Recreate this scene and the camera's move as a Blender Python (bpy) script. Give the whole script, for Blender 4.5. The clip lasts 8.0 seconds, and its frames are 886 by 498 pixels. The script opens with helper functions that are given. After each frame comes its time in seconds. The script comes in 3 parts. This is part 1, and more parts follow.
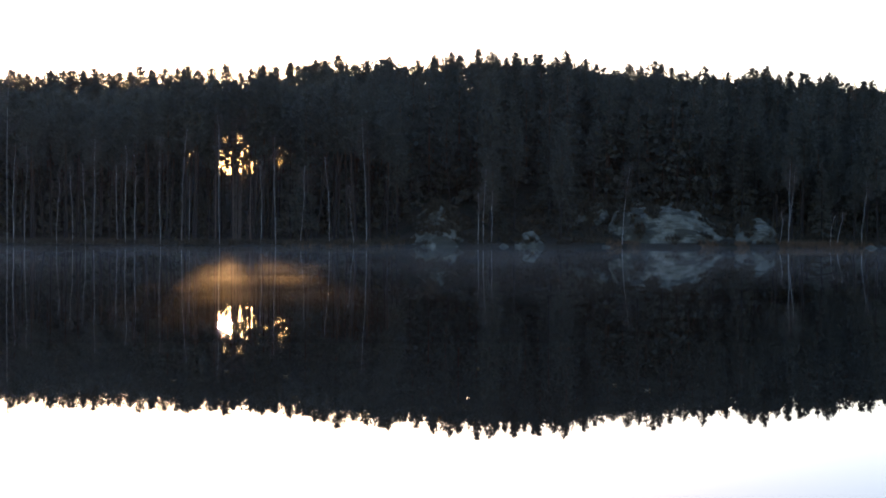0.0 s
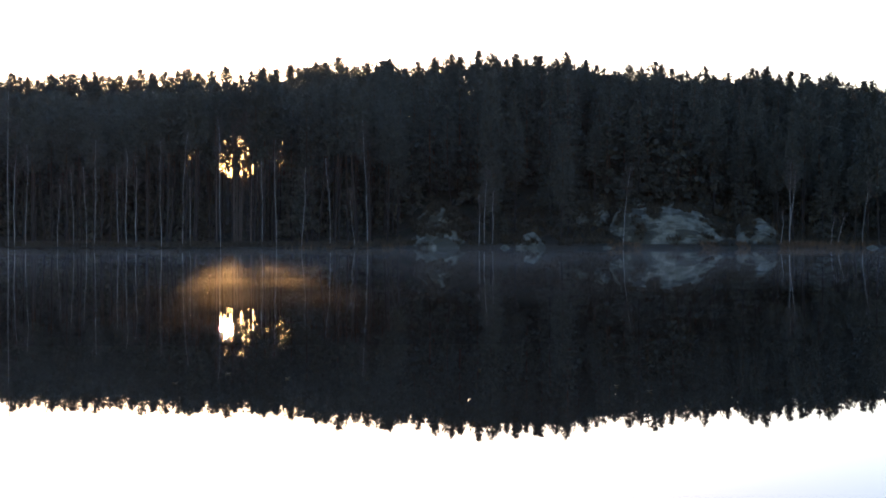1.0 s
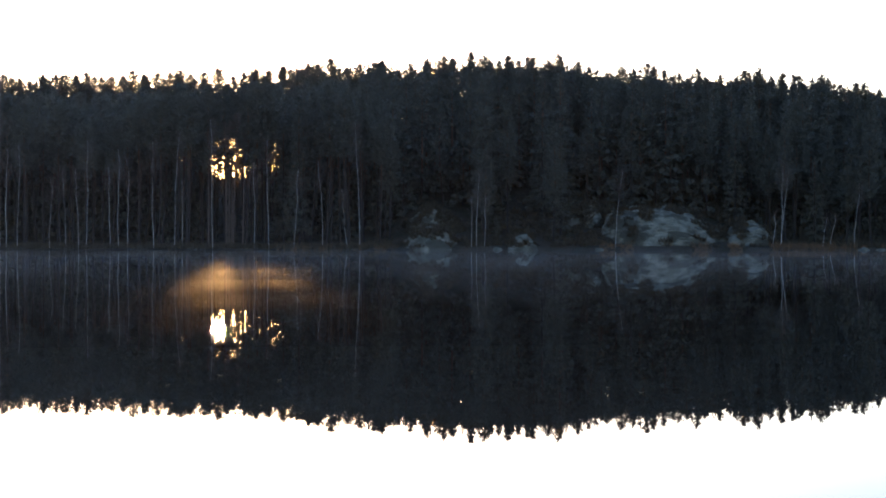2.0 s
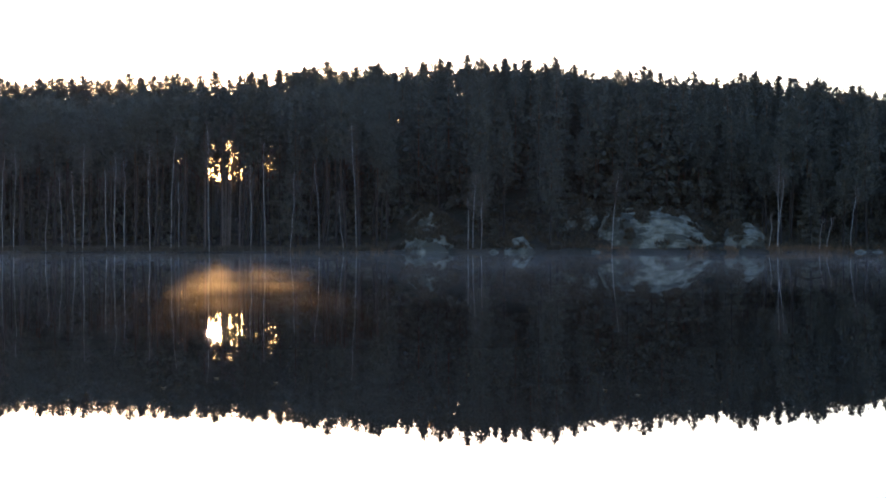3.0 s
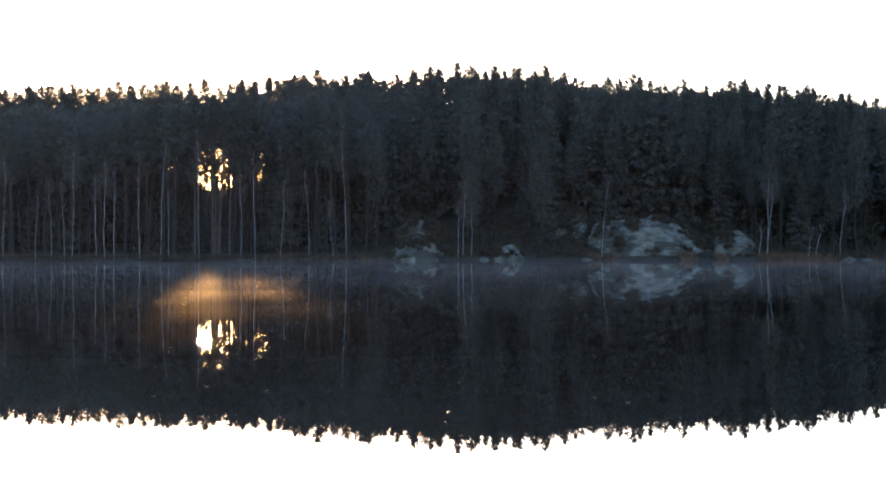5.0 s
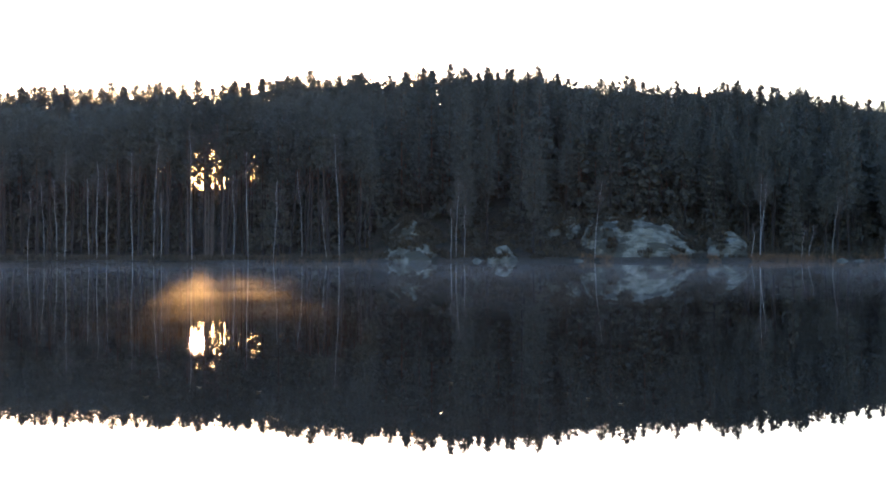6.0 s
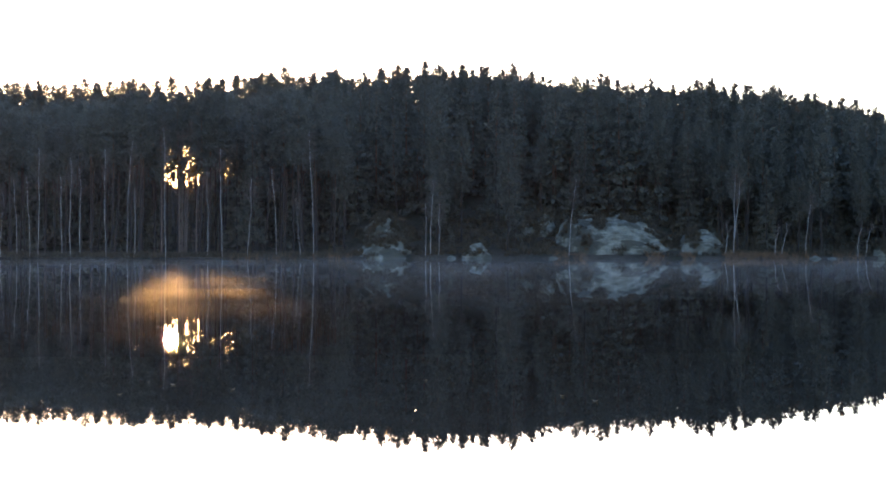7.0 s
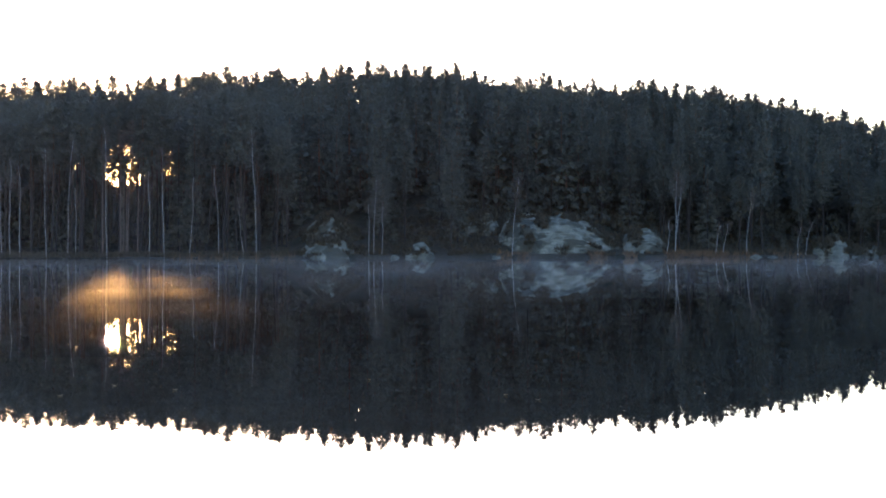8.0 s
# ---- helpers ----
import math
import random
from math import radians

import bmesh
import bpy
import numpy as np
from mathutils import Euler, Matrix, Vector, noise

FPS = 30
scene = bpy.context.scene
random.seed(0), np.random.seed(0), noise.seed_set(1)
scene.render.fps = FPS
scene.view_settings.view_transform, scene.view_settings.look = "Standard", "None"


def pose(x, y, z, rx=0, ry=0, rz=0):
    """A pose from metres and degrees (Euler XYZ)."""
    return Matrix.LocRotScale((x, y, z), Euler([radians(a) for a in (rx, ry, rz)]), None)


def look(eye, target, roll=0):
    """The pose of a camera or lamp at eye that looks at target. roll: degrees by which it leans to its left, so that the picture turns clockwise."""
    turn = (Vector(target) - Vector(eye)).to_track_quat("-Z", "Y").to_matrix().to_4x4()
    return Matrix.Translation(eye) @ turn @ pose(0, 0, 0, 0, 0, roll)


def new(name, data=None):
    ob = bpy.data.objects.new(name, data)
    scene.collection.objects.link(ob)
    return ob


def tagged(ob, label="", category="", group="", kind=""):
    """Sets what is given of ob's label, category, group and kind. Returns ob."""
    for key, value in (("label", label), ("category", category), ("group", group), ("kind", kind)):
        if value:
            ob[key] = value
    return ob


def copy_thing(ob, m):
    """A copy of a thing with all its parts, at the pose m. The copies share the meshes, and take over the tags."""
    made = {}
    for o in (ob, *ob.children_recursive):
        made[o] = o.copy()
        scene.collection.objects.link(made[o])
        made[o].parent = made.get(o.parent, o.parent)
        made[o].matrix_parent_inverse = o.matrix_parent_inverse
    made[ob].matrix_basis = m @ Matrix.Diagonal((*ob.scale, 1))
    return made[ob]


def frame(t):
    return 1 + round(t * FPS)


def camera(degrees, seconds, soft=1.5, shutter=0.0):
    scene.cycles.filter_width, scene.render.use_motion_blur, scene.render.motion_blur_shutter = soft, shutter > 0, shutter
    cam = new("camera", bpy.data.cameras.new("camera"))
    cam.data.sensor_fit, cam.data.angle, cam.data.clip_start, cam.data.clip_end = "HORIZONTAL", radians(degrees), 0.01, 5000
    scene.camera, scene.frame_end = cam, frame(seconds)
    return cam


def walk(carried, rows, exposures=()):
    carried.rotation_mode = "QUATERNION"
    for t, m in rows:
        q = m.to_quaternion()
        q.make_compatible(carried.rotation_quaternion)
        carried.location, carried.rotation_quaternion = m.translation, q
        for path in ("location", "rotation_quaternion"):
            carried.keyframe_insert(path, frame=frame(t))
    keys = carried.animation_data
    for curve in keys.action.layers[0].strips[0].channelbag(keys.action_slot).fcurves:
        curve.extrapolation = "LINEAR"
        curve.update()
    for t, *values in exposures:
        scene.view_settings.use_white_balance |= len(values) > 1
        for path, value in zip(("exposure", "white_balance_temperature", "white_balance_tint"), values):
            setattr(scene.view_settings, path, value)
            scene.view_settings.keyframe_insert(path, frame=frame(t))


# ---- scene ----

# ---- camera: held still on the near shore, it only turns ----
EYE = Vector((0, 0, 1.6))
cam = camera(31.0, 8.0, soft=1.8)


def aim(yaw, pitch, roll):
    """The camera's pose; yaw to the right, pitch up, roll to its left, in degrees."""
    a, b = radians(yaw), radians(pitch)
    way = Vector((math.sin(a) * math.cos(b), math.cos(a) * math.cos(b), math.sin(b)))
    return look(EYE, EYE + way * 100, roll)


walk(cam, [
    (0.0, aim(-0.006, -0.545, 0.235)),
    (0.5, aim(-0.080, -0.510, 0.200)),
    (1.0, aim(-0.043, -0.489, -0.015)),
    (1.5, aim(0.118, -0.457, 0.000)),
    (3.0, aim(0.358, -0.332, -0.024)),
    (3.5, aim(0.407, -0.255, -0.080)),
    (4.0, aim(0.455, -0.176, -0.110)),
    (4.5, aim(0.573, -0.104, -0.080)),
    (6.0, aim(0.965, -0.017, -0.040)),
    (6.5, aim(1.177, -0.055, 0.000)),
    (7.0, aim(1.880, -0.111, 0.031)),
    (7.5, aim(2.946, -0.120, 0.055)),
    (8.0, aim(3.916, -0.137, -0.075)),
], exposures=[(0.0, 2.25, 5950, 29), (1.5, 2.37, 5950, 29), (3.0, 2.72, 5950, 29), (4.5, 2.82, 5950, 29), (6.0, 3.2, 5950, 29), (8.0, 3.25, 5950, 29)])

# ---- sky and sun: just risen, behind the wood across the lake ----
SUN_AZ, SUN_EL = radians(-7.78), radians(3.37)
world = bpy.data.worlds.new("sky")
scene.world = world
world.use_nodes = True
wt = world.node_tree
sky = wt.nodes.new("ShaderNodeTexSky")
sky.sky_type, sky.sun_disc = "NISHITA", False
sky.air_density, sky.dust_density, sky.ozone_density = 1.0, 0.5, 2.5
sky.sun_elevation, sky.sun_rotation = SUN_EL, SUN_AZ
wt.links.new(sky.outputs[0], wt.nodes["Background"].inputs[0])
wt.nodes["Background"].inputs[1].default_value = 0.15
SUN_WAY = Vector((math.sin(SUN_AZ) * math.cos(SUN_EL), math.cos(SUN_AZ) * math.cos(SUN_EL), math.sin(SUN_EL)))
sun = new("sun", bpy.data.lights.new("sun", "SUN"))
sun.data.energy, sun.data.angle, sun.data.color = 5.0, radians(0.53), (1.0, 0.52, 0.13)
sun.matrix_world = look(SUN_WAY * 400, (0, 0, 0))
scene.cycles.transparent_max_bounces = 64


# ---- materials ----
def material(name, rough=0.8, spec=0.3):
    m = bpy.data.materials.new(name)
    m.use_nodes = True
    b = m.node_tree.nodes["Principled BSDF"]
    b.inputs["Roughness"].default_value = rough
    b.inputs["Specular IOR Level"].default_value = spec
    return m, m.node_tree.nodes, m.node_tree.links, b


def ramp(nodes, stops):
    r = nodes.new("ShaderNodeValToRGB")
    while len(r.color_ramp.elements) < len(stops):
        r.color_ramp.elements.new(0.5)
    for e, (p, c) in zip(r.color_ramp.elements, stops):
        e.position, e.color = p, (*c, 1)
    return r


def noise_node(nodes, links, scale, detail=4, coords="Object", stretch=None):
    tc = nodes.new("ShaderNodeTexCoord")
    n = nodes.new("ShaderNodeTexNoise")
    n.inputs["Scale"].default_value, n.inputs["Detail"].default_value = scale, detail
    if stretch:
        mp = nodes.new("ShaderNodeMapping")
        mp.inputs["Scale"].default_value = stretch
        links.new(tc.outputs[coords], mp.inputs[0])
        links.new(mp.outputs[0], n.inputs["Vector"])
    else:
        links.new(tc.outputs[coords], n.inputs["Vector"])
    return n


def mixed(nodes, links, kind, fac, a, b):
    m = nodes.new("ShaderNodeMix")
    m.data_type, m.blend_type = "RGBA", kind
    for sock, v in ((m.inputs[0], fac), (m.inputs[6], a), (m.inputs[7], b)):
        if isinstance(v, (int, float)):
            sock.default_value = v
        elif isinstance(v, tuple):
            sock.default_value = (*v, 1)
        else:
            links.new(v, sock)
    return m.outputs[2]


def bump(nodes, links, b, height, strength, distance):
    n = nodes.new("ShaderNodeBump")
    n.inputs["Strength"].default_value, n.inputs["Distance"].default_value = strength, distance
    links.new(height, n.inputs["Height"])
    links.new(n.outputs[0], b.inputs["Normal"])


def leafy(name, dark, light, rough=0.65):
    """Needles or leaves: tone varies from tree to tree and from tuft to tuft, a little light passes through."""
    m, N, L, b = material(name, rough, 0.2)
    info, geo = N.new("ShaderNodeObjectInfo"), N.new("ShaderNodeNewGeometry")
    tone = ramp(N, [(0.0, dark), (1.0, light)])
    mid = N.new("ShaderNodeMath")
    mid.operation = "MULTIPLY_ADD"
    L.new(geo.outputs["Random Per Island"], mid.inputs[0])
    mid.inputs[1].default_value = 0.5
    half = N.new("ShaderNodeMath")
    half.operation = "MULTIPLY"
    half.inputs[1].default_value = 0.5
    L.new(info.outputs["Random"], half.inputs[0])
    L.new(half.outputs[0], mid.inputs[2])
    L.new(mid.outputs[0], tone.inputs[0])
    L.new(tone.outputs[0], b.inputs["Base Color"])
    t = N.new("ShaderNodeBsdfTranslucent")
    L.new(tone.outputs[0], t.inputs[0])
    mx = N.new("ShaderNodeMixShader")
    mx.inputs[0].default_value = 0.25
    L.new(b.outputs[0], mx.inputs[1])
    L.new(t.outputs[0], mx.inputs[2])
    L.new(mx.outputs[0], N["Material Output"].inputs[0])
    return m


NEEDLES = leafy("pine_needles", (0.070, 0.066, 0.052), (0.126, 0.119, 0.092))
SPRUCE = leafy("spruce_needles", (0.061, 0.057, 0.044), (0.112, 0.103, 0.076))
HEATH = leafy("heath_leaves", (0.048, 0.036, 0.023), (0.10, 0.074, 0.043))
SEDGE = leafy("dry_sedge", (0.10, 0.055, 0.03), (0.20, 0.115, 0.06))


def pine_bark():
    m, N, L, b = material("pine_bark", 0.85)
    tc = N.new("ShaderNodeTexCoord")
    sep = N.new("ShaderNodeSeparateXYZ")
    L.new(tc.outputs["Object"], sep.inputs[0])
    up = N.new("ShaderNodeMapRange")
    up.inputs[1].default_value, up.inputs[2].default_value = 3.0, 13.0
    L.new(sep.outputs[2], up.inputs[0])
    base = ramp(N, [(0.0, (0.036, 0.028, 0.025)), (0.5, (0.052, 0.034, 0.027)), (1.0, (0.15, 0.075, 0.045))])
    L.new(up.outputs[0], base.inputs[0])
    n = noise_node(N, L, 6, 6, stretch=(3, 3, 0.7))
    pl = ramp(N, [(0.35, (0.45, 0.42, 0.4)), (0.65, (1.1, 1.05, 1.0))])
    L.new(n.outputs[0], pl.inputs[0])
    L.new(mixed(N, L, "MULTIPLY", 1.0, base.outputs[0], pl.outputs[0]), b.inputs["Base Color"])
    bump(N, L, b, n.outputs[0], 0.8, 0.03)
    return m


def birch_bark():
    m, N, L, b = material("birch_bark", 0.6)
    n = noise_node(N, L, 5, 5, stretch=(0.6, 0.6, 3.0))
    bands = ramp(N, [(0.36, (0.06, 0.05, 0.045)), (0.46, (0.36, 0.335, 0.31)), (0.72, (0.62, 0.58, 0.54))])
    L.new(n.outputs[0], bands.inputs[0])
    L.new(bands.outputs[0], b.inputs["Base Color"])
    bump(N, L, b, n.outputs[0], 0.4, 0.01)
    return m


def twig_bark():
    m, N, L, b = material("twig_bark", 0.8)
    n = noise_node(N, L, 8)
    r = ramp(N, [(0.3, (0.07, 0.045, 0.035)), (0.7, (0.14, 0.10, 0.08))])
    L.new(n.outputs[0], r.inputs[0])
    L.new(r.outputs[0], b.inputs["Base Color"])
    return m


def granite():
    """Pale lichened granite, streaked along its ledges, with dark moss in large patches."""
    m, N, L, b = material("lichened_granite", 0.9, 0.2)
    n1 = noise_node(N, L, 0.9, 7, stretch=(0.7, 0.7, 1.7))
    n2, n3 = noise_node(N, L, 7, 8), noise_node(N, L, 0.4, 8, "Object", (0.7, 0.7, 1.8))
    pale = ramp(N, [(0.36, (0.07, 0.064, 0.046)), (0.48, (0.125, 0.118, 0.088)), (0.66, (0.212, 0.198, 0.152))])
    grain = ramp(N, [(0.3, (0.72, 0.72, 0.72)), (0.7, (1.08, 1.08, 1.08))])
    moss = ramp(N, [(0.52, (0, 0, 0)), (0.57, (1, 1, 1))])
    L.new(n1.outputs[0], pale.inputs[0])
    L.new(n2.outputs[0], grain.inputs[0])
    L.new(n3.outputs[0], moss.inputs[0])
    stone = mixed(N, L, "MULTIPLY", 1.0, pale.outputs[0], grain.outputs[0])
    L.new(mixed(N, L, "MIX", moss.outputs[0], stone, (0.055, 0.05, 0.035)), b.inputs["Base Color"])
    bump(N, L, b, n2.outputs[0], 0.7, 0.08)
    return m


def forest_floor():
    m, N, L, b = material("forest_floor", 0.95, 0.1)
    n1, n2 = noise_node(N, L, 0.25, 5), noise_node(N, L, 4, 8)
    base = ramp(N, [(0.35, (0.030, 0.028, 0.017)), (0.5, (0.045, 0.036, 0.025)), (0.7, (0.07, 0.052, 0.035))])
    grain = ramp(N, [(0.3, (0.5, 0.5, 0.5)), (0.7, (1.15, 1.1, 1.0))])
    L.new(n1.outputs[0], base.inputs[0])
    L.new(n2.outputs[0], grain.inputs[0])
    L.new(mixed(N, L, "MULTIPLY", 1.0, base.outputs[0], grain.outputs[0]), b.inputs["Base Color"])
    bump(N, L, b, n2.outputs[0], 0.8, 0.1)
    return m


def lake_water():
    m, N, L, b = material("lake_water", 0.002, 0.5)
    b.inputs["Base Color"].default_value = (0.013, 0.010, 0.007, 1)
    b.inputs["IOR"].default_value = 1.333
    n = noise_node(N, L, 1.1, 3, stretch=(0.25, 2.0, 1.0))
    bump(N, L, b, n.outputs[0], 0.02, 0.006)
    return m


def mist_veil():
    """Thin mist: light passes, a part is scattered on; denser in drifting patches, thinning upwards."""
    m, N, L, b = material("mist")
    N.remove(b)
    tc = N.new("ShaderNodeTexCoord")
    sep = N.new("ShaderNodeSeparateXYZ")
    L.new(tc.outputs["UV"], sep.inputs[0])
    n = noise_node(N, L, 0.16, 4, stretch=(1.0, 1.0, 2.2))
    patch = N.new("ShaderNodeMapRange")
    patch.inputs[1].default_value, patch.inputs[2].default_value = 0.37, 0.68
    L.new(n.outputs[0], patch.inputs[0])
    fall = N.new("ShaderNodeMapRange")
    fall.interpolation_type = "SMOOTHSTEP"
    fall.inputs[1].default_value, fall.inputs[2].default_value = 1.0, 0.0
    L.new(sep.outputs[1], fall.inputs[0])
    a = N.new("ShaderNodeMath")
    a.operation = "MULTIPLY"
    L.new(patch.outputs[0], a.inputs[0])
    L.new(fall.outputs[0], a.inputs[1])
    k = N.new("ShaderNodeMath")
    k.operation = "MULTIPLY"
    k.inputs[1].default_value = 0.03
    thin = N.new("ShaderNodeMath")
    thin.operation = "MULTIPLY"
    L.new(a.outputs[0], thin.inputs[0])
    L.new(sep.outputs[0], thin.inputs[1])
    L.new(thin.outputs[0], k.inputs[0])
    clear, df, tl = N.new("ShaderNodeBsdfTransparent"), N.new("ShaderNodeBsdfDiffuse"), N.new("ShaderNodeBsdfTranslucent")
    df.inputs[0].default_value = tl.inputs[0].default_value = (0.9, 0.9, 0.9, 1)
    both, mx = N.new("ShaderNodeMixShader"), N.new("ShaderNodeMixShader")
    both.inputs[0].default_value = 0.6
    L.new(df.outputs[0], both.inputs[1])
    L.new(tl.outputs[0], both.inputs[2])
    on, most = N.new("ShaderNodeBsdfRefraction"), N.new("ShaderNodeMixShader")
    on.inputs["Roughness"].default_value, on.inputs["IOR"].default_value = 0.38, 1.4
    most.inputs[0].default_value = 0.5
    L.new(both.outputs[0], most.inputs[1])
    L.new(on.outputs[0], most.inputs[2])
    L.new(k.outputs[0], mx.inputs[0])
    L.new(clear.outputs[0], mx.inputs[1])
    L.new(most.outputs[0], mx.inputs[2])
    L.new(mx.outputs[0], N["Material Output"].inputs[0])
    return m


def glare_veil():
    """Stands in for lens glare, a veil made denser on the sun's side: nearly all light passes, a little is scattered,
    most of it onwards.
    """
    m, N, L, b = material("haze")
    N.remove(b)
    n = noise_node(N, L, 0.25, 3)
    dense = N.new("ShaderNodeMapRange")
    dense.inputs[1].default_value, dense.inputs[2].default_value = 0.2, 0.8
    dense.inputs[3].default_value, dense.inputs[4].default_value = 0.6 * GLARE_SHARE, 1.4 * GLARE_SHARE
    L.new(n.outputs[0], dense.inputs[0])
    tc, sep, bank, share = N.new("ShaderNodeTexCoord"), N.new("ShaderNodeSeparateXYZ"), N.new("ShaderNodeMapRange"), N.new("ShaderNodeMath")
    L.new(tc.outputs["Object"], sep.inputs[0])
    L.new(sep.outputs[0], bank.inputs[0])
    # density graded by hand, so the darks lift most on the sun's side
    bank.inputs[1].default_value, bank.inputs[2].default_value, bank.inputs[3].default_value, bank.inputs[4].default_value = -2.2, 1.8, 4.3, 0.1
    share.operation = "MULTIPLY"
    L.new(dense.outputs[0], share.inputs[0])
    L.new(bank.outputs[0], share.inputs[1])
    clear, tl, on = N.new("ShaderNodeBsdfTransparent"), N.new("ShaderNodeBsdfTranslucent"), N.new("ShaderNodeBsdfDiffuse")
    # the glare's warm tone is put into the veil's colour
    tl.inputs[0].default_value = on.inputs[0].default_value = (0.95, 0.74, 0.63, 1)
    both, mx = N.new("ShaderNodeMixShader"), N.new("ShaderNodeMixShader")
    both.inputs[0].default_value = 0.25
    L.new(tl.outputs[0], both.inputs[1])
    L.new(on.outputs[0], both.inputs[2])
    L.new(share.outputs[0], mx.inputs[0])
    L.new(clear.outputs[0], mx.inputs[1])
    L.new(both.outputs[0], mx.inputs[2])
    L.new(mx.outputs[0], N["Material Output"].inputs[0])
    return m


GLARE_SHARE = 0.0012
PINE_BARK, BIRCH_BARK, TWIG, GRANITE, FLOOR, WATER, MIST, GLARE = pine_bark(), birch_bark(), twig_bark(), granite(), forest_floor(), lake_water(), mist_veil(), glare_veil()


# ---- mesh helpers ----
class Soup:
    """Collects vertices and faces of one mesh; faces are kept as corner indices and sizes."""

    def __init__(self):
        self.v, self.c, self.k, self.n = [], [], [], 0

    def add(self, verts, faces):
        self.put(np.asarray(verts, float).reshape(-1, 3), np.array([i for q in faces for i in q]), np.array([len(q) for q in faces]))

    def put(self, verts, corners, sizes):
        self.v.append(verts)
        self.c.append(corners + self.n)
        self.k.append(sizes)
        self.n += len(verts)

    def flat(self):
        """Vertices, corners and sizes as three arrays."""
        if len(self.v) > 1:
            self.v, self.c, self.k = [np.concatenate(self.v)], [np.concatenate(self.c)], [np.concatenate(self.k)]
        return self.v[0], self.c[0], self.k[0]

    def mesh(self, name, mat, smooth=False):
        v, c, k = self.flat()
        me = bpy.data.meshes.new(name)
        me.vertices.add(len(v))
        me.loops.add(len(c))
        me.polygons.add(len(k))
        me.vertices.foreach_set("co", v.astype(np.float32).ravel())
        me.loops.foreach_set("vertex_index", c.astype(np.int32))
        me.polygons.foreach_set("loop_start", np.concatenate([[0], np.cumsum(k)[:-1]]).astype(np.int32))
        me.polygons.foreach_set("use_smooth", np.full(len(k), smooth))
        me.materials.append(mat)
        me.update(calc_edges=True)
        return me


def tube(soup, points, radii, sides=5):
    """A tapered limb along points."""
    ring, pts = [], [Vector(p) for p in points]
    for i, (p, r) in enumerate(zip(pts, radii)):
        d = (pts[min(i + 1, len(pts) - 1)] - pts[max(i - 1, 0)]).normalized()
        s = d.cross(Vector((0.3, 1, 0.2))).normalized()
        t = d.cross(s)
        for k in range(sides):
            a = 2 * math.pi * k / sides
            ring.append(p + (s * math.cos(a) + t * math.sin(a)) * r)
    faces = []
    for i in range(len(pts) - 1):
        for k in range(sides):
            j = (k + 1) % sides
            faces.append((i * sides + k, i * sides + j, (i + 1) * sides + j, (i + 1) * sides + k))
    faces.append(tuple(range((len(pts) - 1) * sides, len(pts) * sides)))
    soup.add([tuple(v) for v in ring], faces)


def tufts(soup, rng, centres, ways, size, blades, width):
    """At each centre a spray of narrow pointed blades round its way."""
    c = np.repeat(np.asarray(centres, float), blades, 0)
    d = np.repeat(np.asarray(ways, float), blades, 0) + rng.normal(0, 0.55, c.shape)
    d /= np.linalg.norm(d, axis=1)[:, None] + 1e-6
    s = np.cross(d, rng.normal(0, 1, c.shape))
    s *= width * 0.7 / (np.linalg.norm(s, axis=1)[:, None] + 1e-6)
    o = c + rng.normal(0, size * 0.15, c.shape)
    tip = o + d * size * 1.1 * rng.uniform(0.6, 1.2, (len(c), 1))
    soup.put(np.stack([o - s, o + s, tip], 1).reshape(-1, 3), np.arange(3 * len(c)), np.full(len(c), 3))


def part(name, mesh, parent, label=""):
    ob = new(name, mesh)
    ob.parent = parent
    if label:
        ob["label"] = label
    return ob


